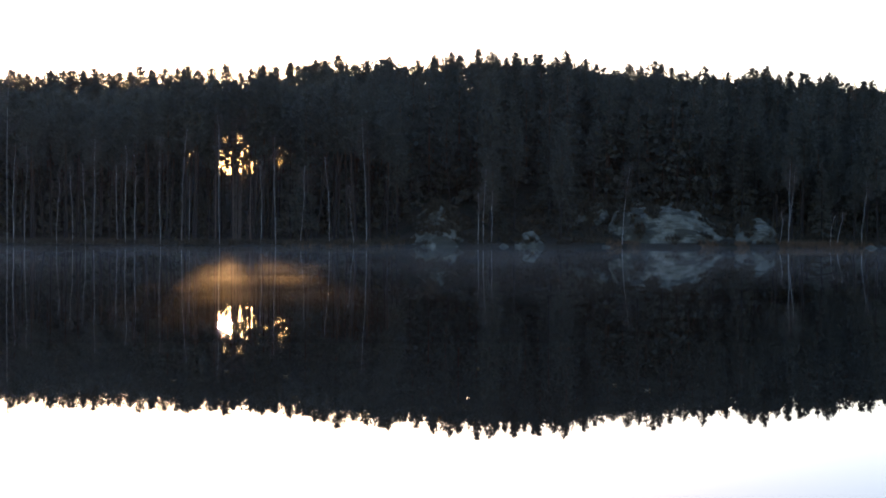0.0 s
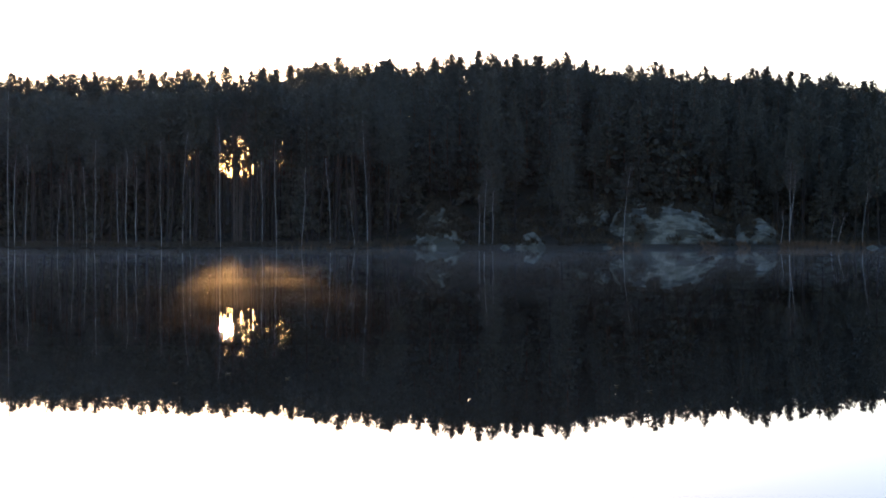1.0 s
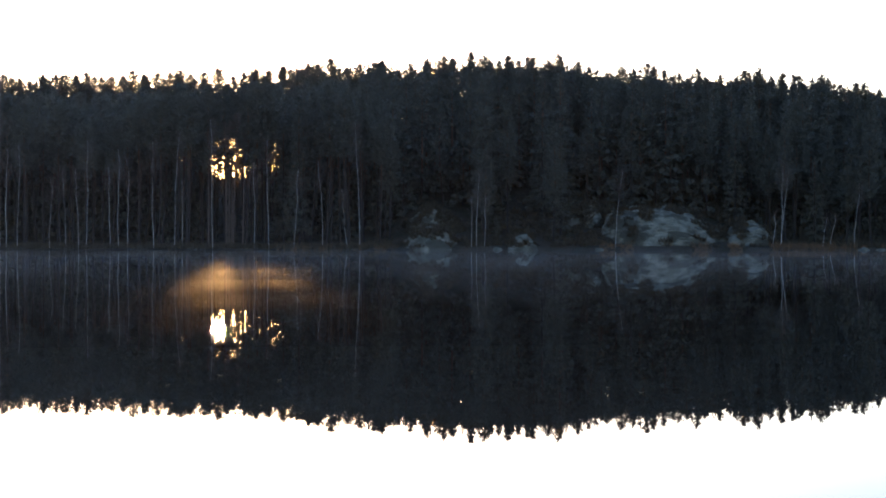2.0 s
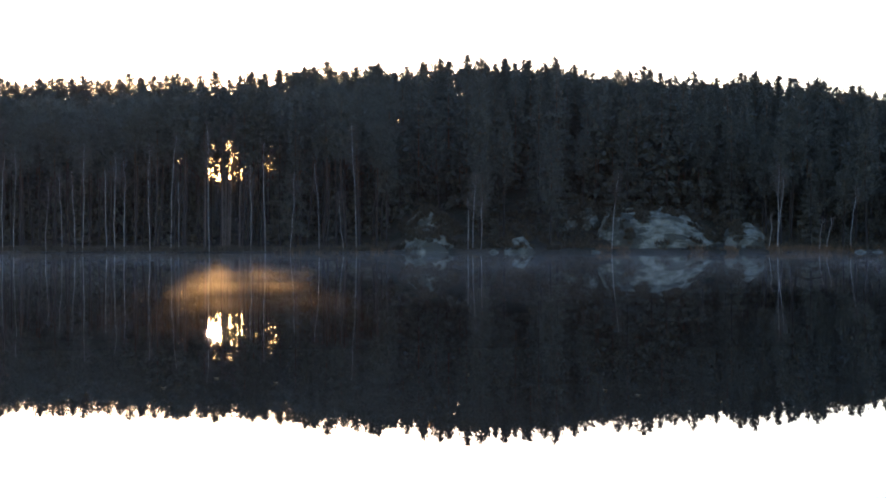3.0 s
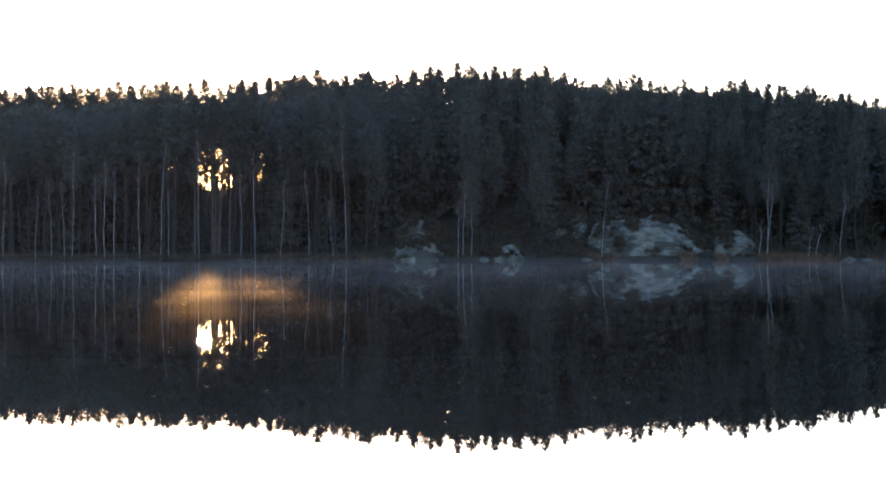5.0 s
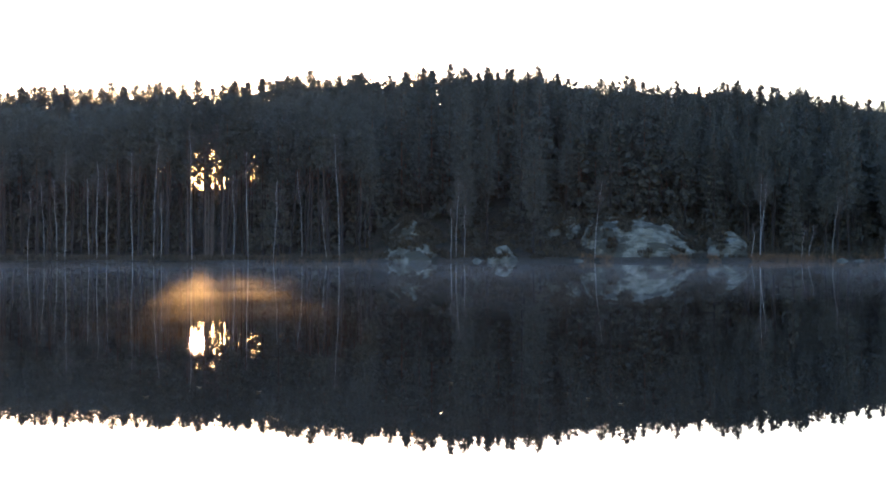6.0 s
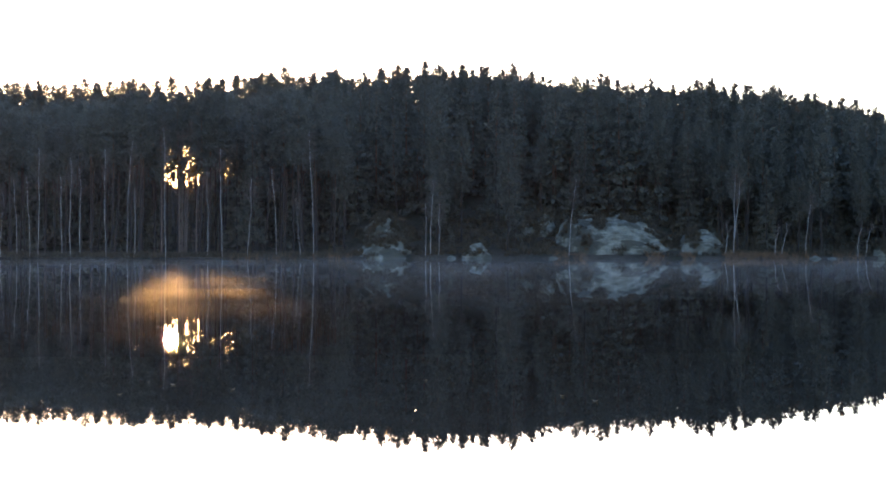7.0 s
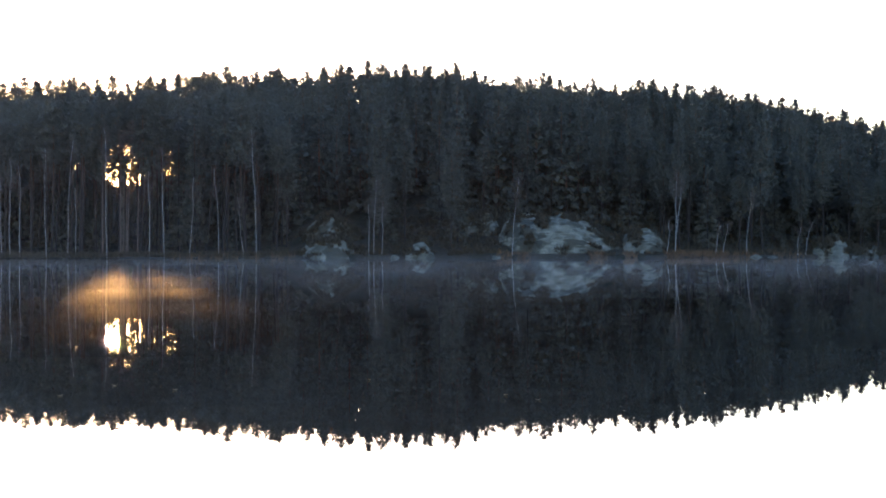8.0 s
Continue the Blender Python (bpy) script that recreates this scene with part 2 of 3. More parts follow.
# ---- tree shapes: each is 1 whole tree, with trunk and crown, later stretched to fit the camera's view ----
def pine_meshes(seed, height, base, radius, blades=7, width=0.13, limbs=6):
    """Scots pine: bare trunk up to base (share of the height), then whorls of rising limbs with needle tufts."""
    rng = np.random.default_rng(seed)
    trunk, crown = Soup(), Soup()
    bend = rng.normal(0, 0.25, 2)
    stem = lambda t: np.array([bend[0] * math.sin(t * 3), bend[1] * math.sin(t * 2.5), height * t])
    ts = np.linspace(0, 1, 9)
    tube(trunk, [stem(t) for t in ts], [0.12 * (1 - t) ** 0.75 + 0.015 for t in ts], 7)
    for _ in range(7):
        t, a = rng.uniform(0.25, base), rng.uniform(0, 6.28)
        p = stem(t)
        q = p + np.array([math.cos(a), math.sin(a), -0.1]) * rng.uniform(0.4, 1.3)
        tube(trunk, [p, q], [0.03, 0.01], 3)
    n = (20 if base > 0.5 else 26) if blades > 4 else (14 if base > 0.5 else 18)
    for i in range(n):
        s = i / (n - 1)
        t = base + (0.985 - base) * s
        r = radius * 1.12 * min(1.0, 0.5 + 1.8 * s) * (1 - s) ** (0.5 if base > 0.5 else 0.6) + 0.08
        for k in range(limbs):
            a = rng.uniform(0, 6.28)
            ln = r * rng.uniform(0.55, 1.12)
            rise = 0.12 + 0.65 * s + rng.normal(0, 0.12)
            p = stem(t) + np.array([0, 0, rng.uniform(-0.3, 0.3)])
            way = np.array([math.cos(a), math.sin(a), rise])
            q = p + way * ln
            if blades > 4:
                tube(crown, [p, q], [0.045, 0.012], 3)
            m = max(2, int(ln * 3.4)) if s < 0.7 else max(3, int(ln * 4.2))
            at = rng.uniform(0.2, 1.02, m)[:, None]
            cs = p + way * ln * at + rng.normal(0, 0.24 if s < 0.85 else 0.12, (m, 3))
            tufts(crown, rng, cs, [way * 0.6 + np.array([0, 0, 0.45])] * m, (0.52 if blades < 5 else 0.38) * (1.0 if s < 0.6 else 0.85), blades - 1 if s < 0.6 else blades + 2, width * (1.15 if s < 0.6 else 0.6))
    top = stem(1.0)
    for j in range(6):
        tufts(crown, rng, [top + [0, 0, 0.1 - 0.22 * j]], [np.array([0, 0, 2.0 - 0.3 * j])], 0.22 + 0.05 * j, 5, 0.045)
    return trunk, crown


def spruce_meshes(seed, height, radius, base=0.12, blades=5, width=0.10):
    """Norway spruce: a narrow cone of drooping limbs with a pointed leader."""
    rng = np.random.default_rng(seed)
    trunk, crown = Soup(), Soup()
    tube(trunk, [(0, 0, height * t) for t in np.linspace(0, 1, 7)], [0.15 * height / 16 * (1 - t) ** 0.9 + 0.012 for t in np.linspace(0, 1, 7)], 6)
    n = int(height * 1.5)
    for i in range(n):
        s = (i + rng.uniform(0, 0.7)) / n
        t = base + (0.98 - base) * s
        r = radius * (1 - s) ** 0.8 * rng.uniform(0.75, 1.15) + 0.12
        for k in range(6):
            a = rng.uniform(0, 6.28)
            ln = r * rng.uniform(0.7, 1.1)
            p = np.array([0, 0, height * t])
            way = np.array([math.cos(a), math.sin(a), -0.35 + 0.7 * s])
            if blades > 3:
                tube(crown, [p, p + way * ln], [0.03, 0.008], 3)
            m = max(2, int(ln * 4))
            at = rng.uniform(0.25, 1.0, m)[:, None]
            tufts(crown, rng, p + way * ln * at + rng.normal(0, 0.08, (m, 3)), [way * 0.8 + np.array([0, 0, -0.15])] * m, 0.38, blades, width)
    tufts(crown, rng, [np.array([0, 0, height - 0.25 * j]) for j in range(4)], [np.array([0, 0, 1.5])] * 4, 0.35, 4, 0.07)
    return trunk, crown


def birch_meshes(seed, height, lean, thick=0.085, bare=0.5):
    """A leafless silver birch: slender bending white trunk, fine dark limbs and twigs."""
    rng = np.random.default_rng(seed)
    trunk, crown = Soup(), Soup()
    ph, am = rng.uniform(0, 6.28), rng.uniform(0.05, 0.13)
    stem = lambda t: np.array([lean * t ** 1.3 + am * (math.sin(ph + 6 * t) + 0.45 * math.sin(2 * ph + 17 * t)) * (0.3 + t), am * math.sin(ph * 2 + 4 * t) * t, height * t])
    ts = np.linspace(0, 1, 18)
    tube(trunk, [stem(t) for t in ts], [thick * (1 - t) ** 0.6 + 0.012 for t in ts], 7)
    for _ in range(int(26 * height / 12)):
        t, a = rng.uniform(bare, 0.98), rng.uniform(0, 6.28)
        ln = (1 - t) * height * 0.32 + 0.4
        p, w = stem(t), np.array([math.cos(a) * 0.6, math.sin(a) * 0.6, 0.9])
        q = p + w * ln
        tube(crown, [p, p + w * ln * 0.5, q], [0.022, 0.014, 0.005], 3)
        for _ in range(5):
            o = p + w * ln * rng.uniform(0.35, 1)
            d = w * 0.5 + rng.normal(0, 0.5, 3)
            tube(crown, [o, o + d * 0.5, o + d * 0.8 + [0, 0, -0.15]], [0.008, 0.006, 0.004], 3)
    return trunk, crown


# ---- the lie of the land ----
def smooth(a, b, x):
    t = np.clip((x - a) / (b - a), 0, 1)
    return t * t * (3 - 2 * t)


RIDGE_U = (-0.60, -0.40, -0.28, -0.17, -0.136, -0.10, -0.08, -0.03, 0.00, 0.05, 0.10, 0.20, 0.28, 0.36, 0.50)
RIDGE_Z = (8.0, 14.0, 17.0, 16.8, 14.4, 16.2, 15.5, 11.5, 11.5, 12.0, 11.0, 9.0, 6.5, 3.5, 1.5)


def ridge(u):
    """How far off the crest of the hill lies at a bearing: it runs back on the sunward side."""
    return np.interp(u, (-0.10, -0.02), (368.0, 244.0))


def shore(x):
    return 200 + 0.9 * np.sin(x * 0.11 + 1) + 0.6 * np.sin(x * 0.31) - 3.0 * smooth(60, 90, x)


def climb(t, u):
    """The slope from the bank to the crest: steady on the flat side, rounded on the steep one."""
    w = smooth(-0.10, -0.02, u)
    return (1 - w) * t + w * t * t * (3 - 2 * t)


def land(x, y):
    """Height of the ground: lake bed, far bank and hill, near shore."""
    x, y = np.asarray(x, float), np.asarray(y, float)
    d = y - shore(x)
    u = x / np.maximum(y, 60)
    rise = np.interp(u, RIDGE_U, RIDGE_Z)
    start = np.interp(u, (-0.10, 0.0), (9.0, -3.0))
    hill = rise * climb(np.clip((d - start) / (ridge(u) - 202 - start), 0, 1), u) * (1 - 0.8 * smooth(ridge(u) + 40, ridge(u) + 160, y))
    rough = 0.25 * np.sin(x * 0.7 + y * 0.4) * np.sin(y * 0.9 - x * 0.2) * smooth(2, 8, d)
    far = 0.35 * smooth(-0.6, 0.8, d) + hill + rough - 0.15
    bed = -np.minimum(3.0, np.maximum(-d, 0) * 0.3) - 0.15
    z = np.where(d > 0, far, bed)
    near = 4.0 - y
    side = np.abs(x) - 420
    out = np.maximum(near, np.where(y < 260, side, -1))
    return np.where(out > 0, np.minimum(0.30, out * 0.12) + 0.05, np.where(out > -8, np.maximum(z, out * 0.25), z))


def ground_sheet():
    xs = np.unique(np.concatenate([np.linspace(-4000, -450, 12), np.linspace(-450, -130, 33), np.linspace(-130, 130, 131), np.linspace(130, 450, 33), np.linspace(450, 4000, 12)]))
    ys = np.unique(np.concatenate([np.linspace(-3000, -40, 9), np.linspace(-40, 12, 27), np.linspace(12, 188, 23), np.linspace(188, 262, 75), np.linspace(262, 420, 33), np.linspace(420, 4500, 14)]))
    gx, gy = np.meshgrid(xs, ys)
    gz = land(gx, gy)
    nx = len(xs)
    s = Soup()
    s.add(np.stack([gx, gy, gz], -1), [(j * nx + i, j * nx + i + 1, (j + 1) * nx + i + 1, (j + 1) * nx + i) for j in range(len(ys) - 1) for i in range(nx - 1)])
    ob = new("ground", s.mesh("ground", FLOOR, True))
    return tagged(ob, "mossy brown forest ground rising from the lake shore", "ground", kind="structure")


def lake():
    bm = bmesh.new()
    for x, y in ((-425, -4), (425, -4), (425, 206), (-425, 206)):
        bm.verts.new((x, y, 0))
    bm.faces.new(bm.verts)
    me = bpy.data.meshes.new("water")
    bm.to_mesh(me)
    me.materials.append(WATER)
    return tagged(new("water", me), "still dark lake water mirroring the wood", "lake", kind="structure")


ground_sheet()
lake()

# ---- rocks on the far shore ----
def rock(u, y, low, wide, deep, high, seed, profile=(0.9, 1.0, 0.9)):
    """A bare granite hump: u is its bearing (metres sideways per metre ahead), low its foot; profile: its height from one end to the other."""
    rng = random.Random(seed)
    off = Vector((rng.uniform(0, 90), rng.uniform(0, 90), rng.uniform(0, 90)))
    cx, cy = u * y, y
    # slanting faces split off the hump
    cuts = [(rng.uniform(-0.5, 0.5), rng.uniform(-0.2, 0.5), rng.uniform(0.9, 1.1)) for _ in range(3)]

    def top(x, yy):
        """Height over the foot at a place on the plan."""
        lx, ly = (x - cx) / wide, (yy - cy) / deep
        p = Vector((x, yy, 0))
        edge = 0.13 * noise.noise(p * 0.25 + off) + 0.05 * noise.noise(p * 0.8 + off)
        r = max(0.0, math.hypot(lx, ly) + edge)
        if r >= 1:
            return -0.3
        crown = float(np.interp(lx, np.linspace(-1, 1, len(profile)), profile))
        h = high * crown * (1 - r ** 1.8) ** 0.85
        for k, (fx, fy, fc) in enumerate(cuts):
            h = min(h, high * (fc + fx * lx + fy * ly))
        worn = min(1.0, max(0.3, high / 6.5))
        h += (0.35 * noise.noise(p * 0.45 + off) + 0.2 * noise.noise(p * 1.3 + off)) * min(1, h) * worn
        step = 0.75 + 0.25 * noise.noise(p * 0.15 + off)
        q = h / step + 0.9 * noise.noise(p * 0.35 - off)
        fr = q - math.floor(q)
        h += step * 0.55 * worn * (min(1, max(0, (fr - 0.55) / 0.3)) - fr)
        cells = noise.voronoi(Vector((x * 0.5, yy * 0.4, h * 0.6)) + off)[0]
        h -= 0.22 * worn * max(0.0, 1 - (cells[1] - cells[0]) * 8) * min(1, h)
        return max(h, -0.3)

    nu, nv = 110, 44
    verts, faces = [(cx, cy, low + top(cx, cy))], []
    for j in range(1, nv + 1):
        r = 1.12 * j / nv
        for i in range(nu):
            a = 2 * math.pi * i / nu
            x, yy = cx + math.cos(a) * r * wide, cy + math.sin(a) * r * deep
            verts.append((x, yy, low + top(x, yy)))
    for i in range(nu):
        faces.append((0, 1 + i, 1 + (i + 1) % nu))
    for j in range(nv - 1):
        for i in range(nu):
            k = (i + 1) % nu
            o = 1 + j * nu
            faces.append((o + i, o + nu + i, o + nu + k, o + k))
    s = Soup()
    s.add([(x - cx, yy - cy, z - low) for x, yy, z in verts], faces)
    name = "rock_outcrop" if high > 1.2 else "boulder"
    ob = new(name, s.mesh(name, GRANITE))
    ob.matrix_world = pose(cx, cy, low)
    return ob, top


ROCK_LABEL = "grey lichen-covered granite outcrop rising from the lake shore"
ROCKS = [
    # u, y, foot, half width, half depth, height, seed, profile
    (0.145, 209, -0.3, 8.6, 9.0, 6.2, 3, (3.2, 2.0, 1.35, 1.1, 0.95, 0.85, 0.8, 0.8)),
    (0.194, 206, -0.3, 4.2, 5.0, 4.2, 5, (0.8, 1.0, 1.05, 1.0, 0.9)),
    (0.175, 208, -0.3, 3.4, 5.0, 3.3, 4, (1.0, 1.0, 0.95, 0.9)),
    (-0.007, 204.5, -0.3, 4.4, 5.0, 3.5, 26, (0.35, 0.6, 0.85, 1.0, 1.15, 1.0)),
    (-0.002, 214, 1.0, 5.4, 6.0, 5.2, 7, (0.4, 0.8, 1.0, 0.95, 0.7, 0.4)),
    (0.056, 202.8, -0.3, 3.0, 3.4, 2.5, 28, (0.5, 0.8, 1.05, 1.0, 0.6, 0.45, 0.4)),
    (0.092, 214, 2.2, 3.0, 3.6, 3.9, 9, (0.7, 0.9, 1.0, 1.3, 1.6)),
    (0.053, 222, 5.2, 2.2, 2.4, 1.9, 10, (0.8, 1.0, 0.8)),
    (0.320, 203.5, -0.3, 3.4, 4.0, 3.1, 11, (2.0, 1.2, 0.95, 0.8, 0.7)),
    (0.336, 202, -0.3, 3.2, 3.0, 1.6, 12, (0.8, 1.0, 0.7)),
    (0.343, 203, -0.3, 1.7, 2.5, 2.1, 13, (0.7, 1.0, 0.6)),
    (0.268, 199.2, -0.3, 1.2, 1.0, 0.7, 14, (0.6, 1.0, 0.6)),
    (0.279, 199.0, -0.3, 1.6, 1.1, 0.6, 15, (0.6, 1.0, 0.5)),
    (0.086, 200.6, -0.3, 1.2, 0.9, 0.6, 16, (0.6, 1.0, 0.7)),
    (0.101, 200.4, -0.3, 1.7, 1.0, 0.6, 17, (0.5, 1.0, 0.7)),
    (0.038, 200.9, -0.3, 1.0, 0.8, 0.7, 18, (0.6, 1.0, 0.7)),
]
ROCK_TOPS = []
for r in ROCKS:
    ob, top = rock(*r)
    ROCK_TOPS.append((r, top))
    tagged(ob, ROCK_LABEL if r[5] > 1 else "low grey boulder at the water's edge", "rock", "rocks on the shore")


def clump(soup, rng, x, y, z, size, blades):
    """A small cushion of stems and leaves."""
    m = 5
    cs = np.array([x, y, z]) + rng.normal(0, size * 0.4, (m, 3)) * [1, 1, 0.3]
    tufts(soup, rng, cs, [np.array([0, 0, 0.9])] * m, size, blades, size * 0.22)


def heath():
    """Heather, moss cushions and dwarf shrubs in the hollows of the rocks and along the bank."""
    rng, s = np.random.default_rng(8), Soup()
    # how far each rock is overgrown: the higher, the barer
    # cover on 26 and 11 to 13 is added to darken these rocks
    bare = {3: 0.27, 5: 0.22, 4: 0.0, 26: 0.05, 7: -0.2, 28: 0.1, 9: -0.1, 10: 0.0, 11: -0.02, 12: 0.05, 13: 0.05}
    for r, top in ROCK_TOPS[:11]:
        for _ in range(int(40 * r[3] * r[4])):
            x, y = r[0] * r[1] + rng.uniform(-1, 1) * r[3], r[1] + rng.uniform(-1, 1) * r[4]
            h = top(x, y)
            if h > 0.3 and noise.noise(Vector((x * 0.5, y * 0.7, r[6]))) > bare[r[6]]:
                clump(s, rng, x, y, r[2] + h - 0.05, rng.uniform(0.3, 0.65), 5)
    for _ in range(1600):
        x, y = rng.uniform(20, 46), rng.uniform(211, 236)
        if all(top(x, y) <= 0 for r, top in ROCK_TOPS[:3]):
            clump(s, rng, x, y, float(land(x, y)) - 0.05, rng.uniform(0.4, 1.0), 4)
    for _ in range(6000):
        x = rng.uniform(-66, 78)
        y = float(shore(x)) + abs(rng.normal(0, 3.0 if x < -8 else 12.0)) + 0.5
        if not any(abs(x - r[0] * r[1]) < r[3] and abs(y - r[1]) < r[4] for r in ROCKS):
            clump(s, rng, x, y, float(land(x, y)) - 0.05, rng.uniform(0.25, 0.7), 4)
    return tagged(new("heath", s.mesh("heath", HEATH)), "brown-green heather and dwarf shrubs on rock and bank", "shrubs", kind="stuff")


def sedge():
    """Dry reddish sedge standing in the shallows of the far bank."""
    rng, s = np.random.default_rng(9), Soup()
    for lo, hi, n in ((20.5, 25, 60), (32, 34, 60), (36.5, 38, 50), (42, 50, 420), (50, 54, 90), (-20, -5, 120), (56, 60, 50)):
        for _ in range(n):
            x = rng.uniform(lo, hi)
            y = float(shore(x)) + rng.uniform(-0.5, 1.6)
            tufts(s, rng, [np.array([x, y, max(float(land(x, y)), -0.02)])], [np.array([0, 0, 1.6])], rng.uniform(0.3, 0.75), 6, 0.035)
    return tagged(new("sedge", s.mesh("sedge", SEDGE)), "dry reddish brown sedge along the waterline", "sedge", kind="stuff")


heath()
sedge()

# ---- the wood ----
# long bare trunks on the flat shore, deeper crowns on the slope
PINE_FORMS = [(0.62, 2.1), (0.64, 2.3), (0.58, 2.0), (0.67, 2.4), (0.36, 2.0), (0.42, 1.8), (0.33, 2.2), (0.45, 2.4)]
SPRUCE_FORMS = [2.0, 1.6, 2.3]
PINES = [pine_meshes(11 + i, 18.5, b, r) for i, (b, r) in enumerate(PINE_FORMS)]
PINES += [pine_meshes(19 + i, 18.5, 0.52, 2.0, 6, 0.13, 5) for i in range(2)]  # thinner crowns, for the lanes
SPRUCES = [spruce_meshes(31 + i, 15.0, r) for i, r in enumerate(SPRUCE_FORMS)]
DEEP_PINES = [pine_meshes(51 + i, 18.5, b, r * 1.1, 4, 0.165) for i, (b, r) in enumerate(PINE_FORMS)]
DEEP_SPRUCES = [spruce_meshes(71 + i, 15.0, r * 1.1, 0.12, 3, 0.18) for i, r in enumerate(SPRUCE_FORMS)]
YOUNG = [spruce_meshes(81 + i, 6.0, r, 0.05, 3, 0.30) for i, r in enumerate((1.3, 1.6, 1.1))]


def tree_thing(name, soups, bark, leaves, label, category, top="crown"):
    ob = new(name)
    part("trunk", soups[0].mesh(name + "_trunk", bark, True), ob)
    part(top, soups[1].mesh(name + "_crown", leaves), ob)
    return tagged(ob, label, category, category + " trees of the wood")


PINE_THINGS = [tree_thing("pine_tree", p, PINE_BARK, NEEDLES, "tall dark green pine with bare reddish trunk on the wooded shore", "pine") for p in PINES]
SPRUCE_THINGS = [tree_thing("spruce_tree", p, PINE_BARK, SPRUCE, "dark narrow cone-shaped spruce among the pines of the slope", "spruce") for p in SPRUCES]
unused = set(PINE_THINGS + SPRUCE_THINGS)


def stand(kind, i, x, y, top):
    """A tree of that kind and shape whose tip reaches the height top."""
    master, h = (PINE_THINGS[i], 18.5) if kind == "pine" else (SPRUCE_THINGS[i], 15.0)
    z = float(land(x, y)) - 0.15
    k = (top - z) / h
    w = min(max(k, 0.75), 1.15)
    m = Matrix.LocRotScale((x, y, z), Euler((0, 0, rnd.uniform(0, 6.28))), (w, w, k))
    if master in unused:
        unused.discard(master)
        master.matrix_basis = m
        return master
    return copy_thing(master, m @ Matrix.Diagonal((*(1 / c for c in master.scale), 1)))


rnd = random.Random(5)
# tips along the skyline: bearing and steepness, in thousandths
SKYLINE = [(-278, 96), (-271, 102), (-260, 99), (-246, 101), (-232, 101), (-219, 103), (-211, 100), (-203, 100), (-189, 104), (-183, 102), (-168, 103),
           (-160, 104), (-145, 103), (-137, 106), (-122, 103), (-113, 105), (-106, 104), (-96, 107), (-87, 105), (-80, 108), (-73, 108), (-66, 112),
           (-57, 106), (-48, 108), (-40, 109), (-34, 111), (-16, 109), (-6, 112), (5, 114), (10, 112), (21, 116), (31, 114)]
SKYLINE_EAST = [(39, 111), (45, 114), (60, 113), (71, 111), (77, 115), (89, 110), (95, 107), (117, 107), (124, 106), (132, 109), (143, 105), (152, 103),
                (164, 106), (178, 102), (193, 105), (201, 106), (210, 101), (217, 103), (224, 102), (240, 102), (246, 100), (253, 96), (262, 97), (268, 97),
                (277, 93), (285, 94), (293, 93), (306, 88), (325, 87), (336, 82), (350, 80)]
TIPS = SKYLINE + SKYLINE_EAST
TIP_U, TIP_E = [a for a, _ in TIPS], [b for _, b in TIPS]


def skyline(u):
    """How steeply the crowns' outline rises from the eye at that bearing."""
    return float(np.interp(u * 1000, [-420] + TIP_U + [470], [90] + TIP_E + [60])) / 1000


for n, (a, b) in enumerate(TIPS):
    u = a / 1000
    y = float(ridge(u)) - 8 + rnd.uniform(-6, 8)
    stand("pine", n % 4 + (4 if u > -0.03 else 0), u * y, y, EYE.z + b / 1000 * y - 0.25)


def on_rock(u, y):
    return any(abs(u * y - r[0] * r[1]) < r[3] * 0.9 and y < r[1] + r[4] * 0.8 for r in ROCKS)


# lanes cleared through the wood for the low sun: the main one is a wedge from the camera that
# widens with the distance, the side lane lies that many metres beside the sun's line
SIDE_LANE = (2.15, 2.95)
# narrow wedges cleared along the camera's sight lines to both sides of them: bearing from the sun and half width, in
# thousandths
VIEW_SLITS = ((-24.4, 0.1), (10.5, 0.06), (14.5, 0.1), (19.3, 0.16), (32.6, 0.06), (35.0, 0.06), (55.3, 0.06))


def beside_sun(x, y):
    """How far a place lies beside the line from the camera to the sun."""
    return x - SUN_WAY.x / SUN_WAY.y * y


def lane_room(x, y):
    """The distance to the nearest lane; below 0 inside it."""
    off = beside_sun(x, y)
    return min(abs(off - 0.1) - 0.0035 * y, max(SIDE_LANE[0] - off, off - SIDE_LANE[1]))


def view_slit_room(x, y):
    """The distance to the nearest wedge cleared for the camera's view; below 0 inside it."""
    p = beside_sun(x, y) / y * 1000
    return min(abs(p - a) - b for a, b in VIEW_SLITS) * y / 1000


def in_cleared_gap(x, y):
    return lane_room(x, y) < 0.8 or view_slit_room(x, y) < 0.1


# pines beside and in the lanes whose high crowns meet over them
# placed to screen the sun from the camera, but not its reflection
for off, y, i in ((-1.3, 206.5, 8), (0.9, 208.0, 9), (1.75, 214.0, 8), (3.6, 206.0, 9), (-0.5, 215.0, 9)):
    stand("pine", i, SUN_WAY.x / SUN_WAY.y * y + off, y, EYE.z + 0.088 * y)
for off, y in ((4.8, 207.0), (6.3, 209.5), (-3.9, 206.0), (-5.2, 208.5), (-1.2, 212.0), (1.25, 213.0), (3.7, 211.0), (-2.0, 302.0), (1.9, 298.0), (-1.9, 330.0)):
    stand("pine", 3, SUN_WAY.x / SUN_WAY.y * y + off, y, EYE.z + 0.094 * y)


